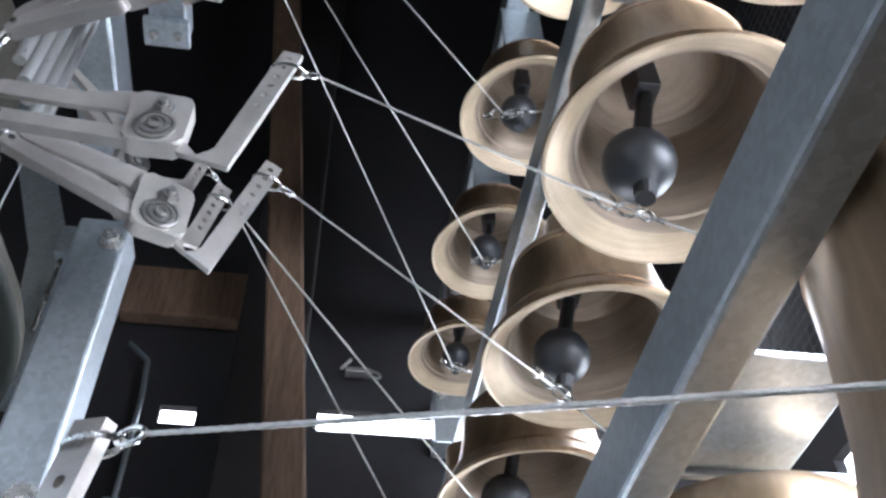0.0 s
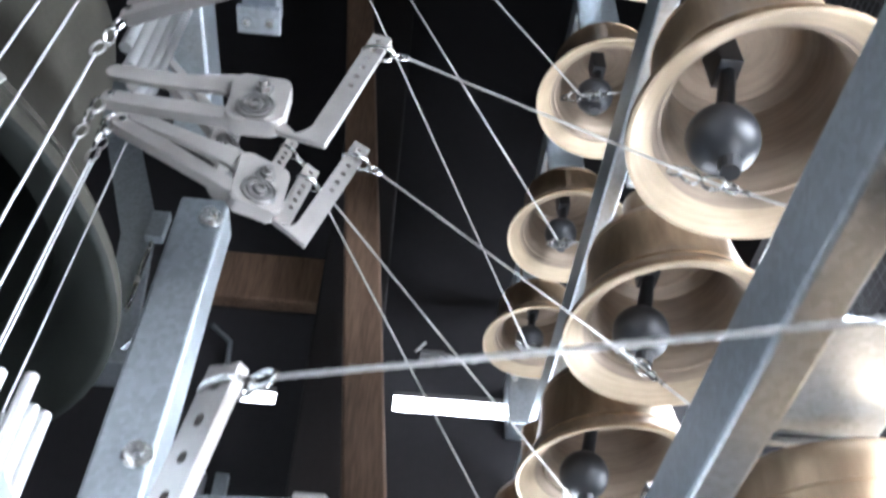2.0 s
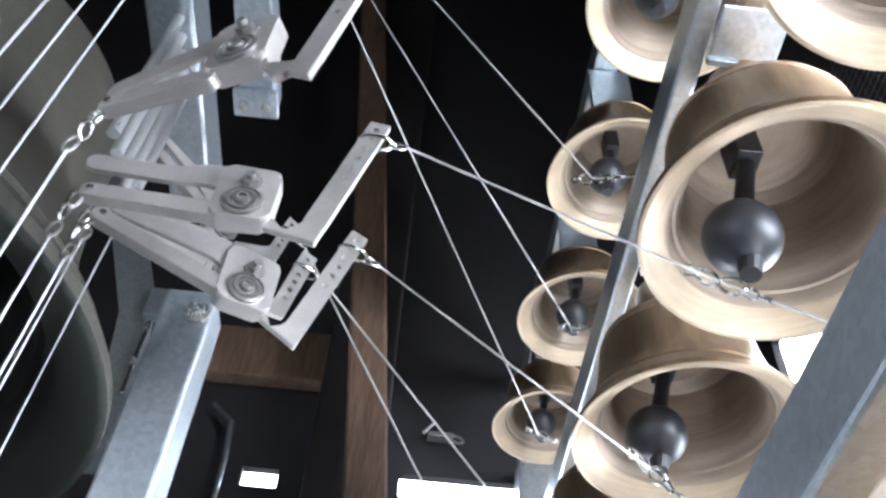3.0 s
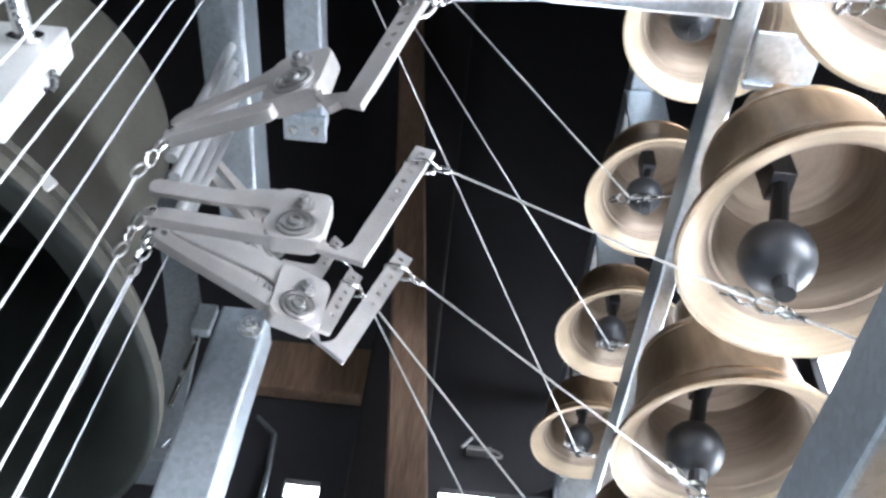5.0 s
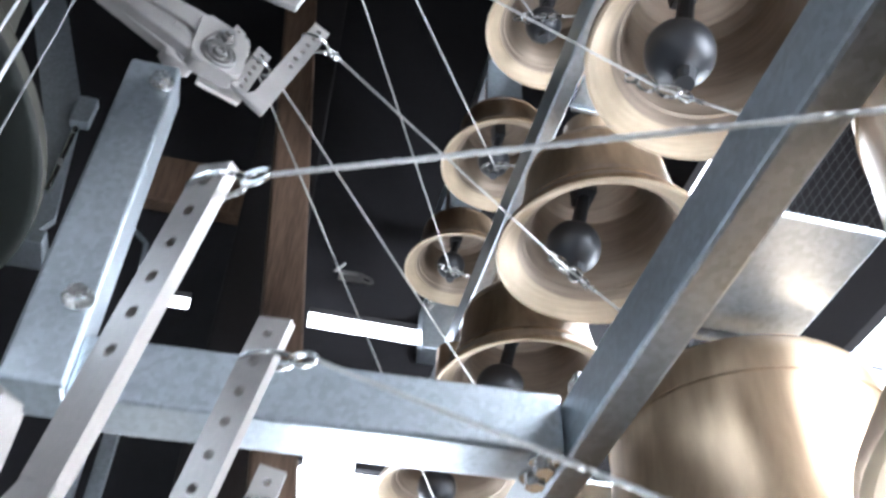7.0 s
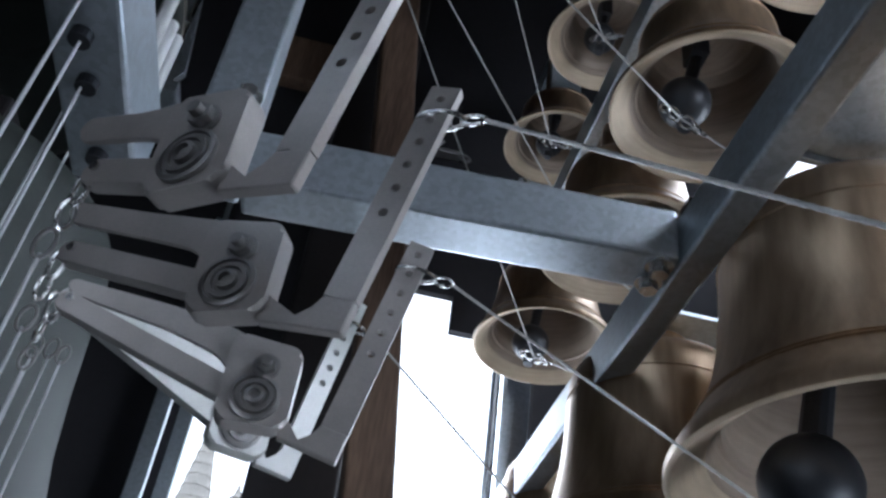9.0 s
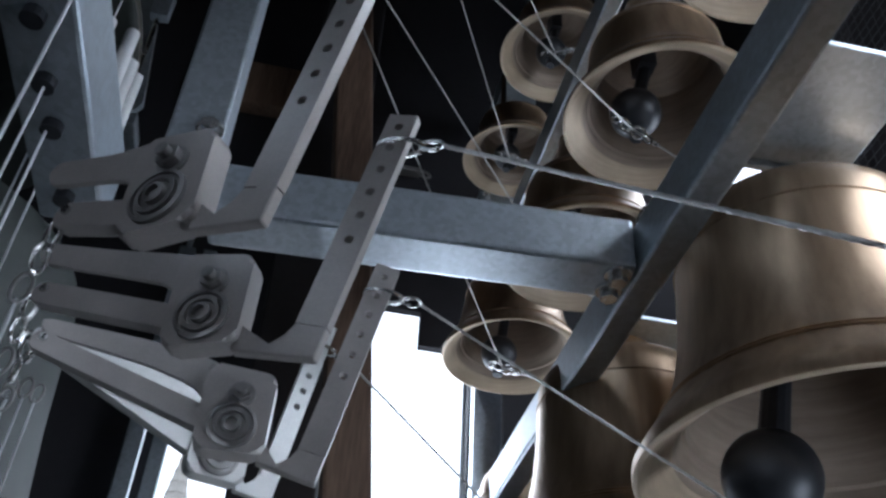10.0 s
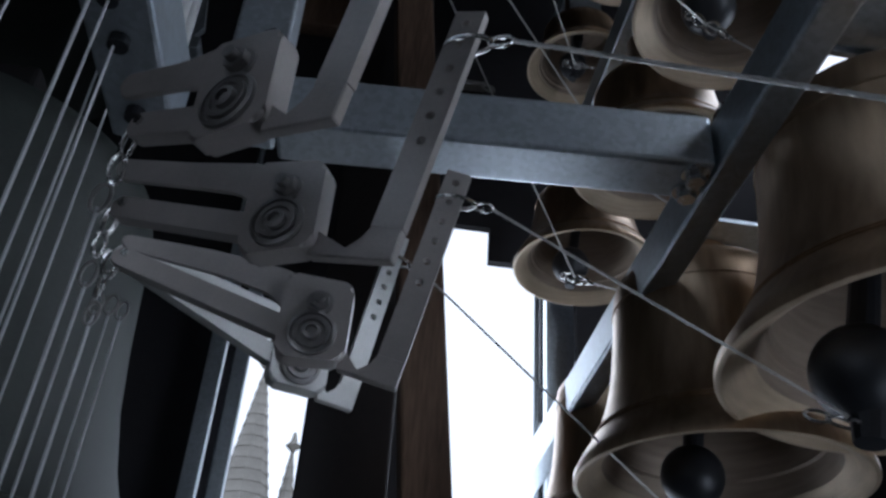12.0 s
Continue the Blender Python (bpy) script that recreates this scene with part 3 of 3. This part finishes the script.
# great bells beside the frame
for at, r, tall, mt, label in (((-1.185, 1.54, 2.94), 0.728, 1.35, OLIVE, "huge olive grey bell hanging beside the frame"), ((-0.86, 1.85, 1.62), 0.58, 1.6, DRUM, "huge dark grey bell behind the wires")):
    d = thing("great_bell", label, "bell", "great bells", m=pose(*at))
    part("body", lathe_bm([(r * a, r * z * tall / 1.6) for a, z in OUTER], 72), mt, d, smooth=True)
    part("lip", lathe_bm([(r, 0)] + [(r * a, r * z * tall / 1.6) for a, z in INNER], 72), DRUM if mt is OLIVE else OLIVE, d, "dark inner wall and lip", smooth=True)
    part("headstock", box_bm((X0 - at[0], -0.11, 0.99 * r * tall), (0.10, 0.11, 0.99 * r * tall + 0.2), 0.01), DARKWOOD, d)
    for z in (0.16, 0.20, 0.24):
        rr = np.interp(z, [p[1] for p in OUTER], [p[0] for p in OUTER])
        part("moulding", lathe_bm([(rr * r, (z - 0.014) * r * tall / 1.6), (rr * r * 1.012, z * r * tall / 1.6), (rr * r * 0.985, (z + 0.014) * r * tall / 1.6)], 72), mt, d, smooth=True)

# small upright steel bars before the rear window
for x0, x1 in ((-0.392, -0.350), (-0.325, -0.288)):
    tagged(part("window_bar", box_bm((x0, 2.35, 0), (x1, 2.38, 3.0), 0.003), GALV), "grey upright steel bar before the window", "bar", "window bars")

# tubes hanging under the upper guide beam
for x, y in ((-0.325, 0.93), (-0.325, 0.965), (-0.325, 1.0), (-0.325, 1.035), (-0.325, 1.07)):
    tagged(part("guide_tube", cyl_bm((x, y, 2.86), (x, y, 3.224), 0.0095, n=20), ALU), "long bright aluminium guide tube", "tube", "guide tubes")

# clamp and peg on the carrier beam
cl = thing("beam_clamp", "bright steel clamp bolted on the carrier beam", "clamp")
part("block", box_bm((0.452, 1.13, 2.231), (0.490, 1.165, 2.303), 0.004), BRIGHT, cl)
part("bolt", cyl_bm((0.470, 1.13, 2.27), (0.470, 1.108, 2.27), 0.010, n=6), BRIGHT, cl)
pg = thing("stop_peg", "short steel stop peg beside the bell", "peg")
part("rod", cyl_bm((0.565, 1.2, 2.39), (0.685, 1.2, 2.59), 0.005), BRIGHT, pg)
part("sleeve", cyl_bm((0.672, 1.2, 2.570), (0.700, 1.2, 2.64), 0.011, n=20), BRIGHT, pg)

# upright plate with its threaded rod beside the wires
ep = thing("end_plate", "bright galvanised upright plate with a threaded rod", "plate")
# paler metal than the frame's puts the strong light on this plate into its colour
part("plate", box_bm((-2.19, 0.617, 2.48), (-0.345, 0.657, 2.665), 0.003), ZINC, ep)
rod = part("rod", cyl_bm((-0.378, 0.617, 2.628), (-0.403, 0.435, 2.663), 0.011, n=20), BRIGHT, ep, "bright steel rod", smooth=True)
part("washer", cyl_bm((-0.378, 0.617, 2.628), (-0.378, 0.612, 2.629), 0.020, n=24), BRIGHT, rod)
part("bolt", cyl_bm((-0.345, 0.640, 2.583), (-0.333, 0.640, 2.583), 0.013, n=6), BRIGHT, ep)
tag = thing("paper_tag", "small white paper tag wired to the bell's lip", "tag")
part("tag", slab_bm([(-0.625, 2.975), (-0.595, 2.965), (-0.588, 2.99), (-0.616, 3.015)], 1.10, 1.104), WHITE, tag)
part("wire", cyl_bm((-0.62, 1.102, 3.005), (-0.645, 1.130, 3.035), 0.003, n=8), WIRE, tag)

# support plate of the great bell
sp = thing("support_plate", "grey steel support plate of the great bell", "plate")
part("plate", slab_bm([(-0.555, 2.985), (-0.50, 3.085), (-0.55, 3.485), (-0.80, 4.13), (-0.90, 4.13), (-0.63, 3.43), (-0.58, 3.085)], 1.90, 1.92, 0.001), GALV, sp)
part("foot", box_bm((-0.590, 1.860, 2.970), (-0.490, 1.960, 3.010), 0.004), GALV, sp)
part("lug", box_bm((-0.560, 1.870, 3.400), (-0.510, 1.900, 3.500), 0.004), GALV, sp)
part("rod", cyl_bm((-0.535, 1.875, 3.140), (-0.535, 1.875, 3.380), 0.007), BRIGHT, sp)

# wire netting on the side
net = []
for k in range(41):
    y = 0.65 + k * 0.032
    net.append(cyl_bm((1.37, y, 3.1), (1.37, y, 4.4), 0.0016, n=4, caps=False))
for k in range(41):
    z = 3.1 + k * 0.032
    net.append(cyl_bm((1.373, 0.65, z), (1.373, 1.95, z), 0.0016, n=4, caps=False))
tagged(part("wire_netting", join_bm(*net), NETWIRE), "square mesh wire netting on the side wall", "netting", kind="stuff")

# thin conduit on the rear wall
cd = thing("conduit", "thin grey conduit bent along the rear wall", "pipe")
RUN = [(-0.459, 2.44, 3.585), (-0.392, 2.44, 3.524), (-0.381, 2.44, 3.383), (-0.401, 2.44, 0.0)]
for a, b in zip(RUN, RUN[1:]):
    part("pipe", cyl_bm(a, b, 0.008, n=10), GALV, cd, smooth=True)

# bluish metal panel added behind the narrow opening to reflect daylight
tagged(part("reflector_panel", box_bm((0.50, 2.60, 0.9), (0.66, 2.61, 2.9), 0.002), GALV), "blue-grey metal panel added outside the window to reflect light", "shutter", kind="structure")
tagged(part("window_post", box_bm((0.500, 2.44, 0), (0.512, 2.486, 2.95), 0.002), GALV), "thin galvanised post at the window's edge", "post", kind="structure")

# far bracket under the light slit
fb = thing("pulley_bracket", "small galvanised bracket on the rear wall", "bracket")
part("plate", box_bm((0.49, 2.40, 3.27), (0.625, 2.488, 3.465), 0.004), GALV, fb)
part("bolt", cyl_bm((0.51, 2.40, 3.44), (0.51, 2.37, 3.44), 0.014, n=6), BRIGHT, fb)

# small eye fitting on the rear wall above the light slit
ef = thing("wall_hook", "small steel hook fitting on the rear wall", "hook")
part("bar", box_bm((0.215, 2.450, 3.552), (0.295, 2.488, 3.568), 0.003), BEARING, ef)
part("eye", link_bm((0.305, 2.455, 3.545), (1, 0, -0.4), 0.022, 0.005, (0, 0, 1)), BEARING, ef, smooth=True)
part("pin", cyl_bm((0.20, 2.455, 3.56), (0.23, 2.455, 3.60), 0.006, n=10), BEARING, ef)

# the bright overcast sky outside and a distant church spire
GLOW = bpy.data.materials.new("bright_sky")
GLOW.use_nodes = True
gn = GLOW.node_tree
gn.nodes.remove(gn.nodes["Principled BSDF"])
em = gn.nodes.new("ShaderNodeEmission")
em.inputs["Color"].default_value, em.inputs["Strength"].default_value = (0.93, 0.97, 1.0, 1), 3.8
gn.links.new(em.outputs[0], gn.nodes["Material Output"].inputs[0])
for lo, hi in (((-60, 40, -5), (60, 40.1, 120)), ((30, -60, -5), (30.1, 39, 120)), ((-30, -60, -5), (-29.9, 39, 120)), ((-60, -60.1, -5), (60, -60, 120))):
    tagged(part("backdrop", box_bm(lo, hi), GLOW), "white overcast sky outside the openings", "sky", kind="structure")
tagged(part("ground", box_bm((-70, -70, -12.2), (70, 70, -12)), STONE), "pale ground far below the tower", "ground", kind="structure")
for x, y, z0, z1, slope in ((-1.28, 12.0, -12.0, 6.91, 0.17), (-0.74, 12.0, -12.0, 5.77, 0.12), (-1.37, 12.0, -12.0, 5.80, 0.10)):
    sp = thing("church_spire", "distant pale stone church spire with fine courses", "spire", "distant spires")
    part("spire", cyl_bm((x, y, z0), (x, y, z1), slope * (z1 - z0), 0.02, 8), STONE, sp)
    part("finial", lathe_bm([(0.0, -0.05), (0.05, 0.0), (0.11, 0.06), (0.05, 0.12), (0.02, 0.25), (0.0, 0.26)], 8, pose(x, y, z1)), STONE, sp)
    for k in range(22):
        z = z1 - 0.25 - k * 0.16
        part("course", cyl_bm((x, y, z), (x, y, z + 0.07), slope * (z1 - z) + 0.03, slope * (z1 - z) + 0.012, 8), STONE, sp)


def motions():
    pass


motions()
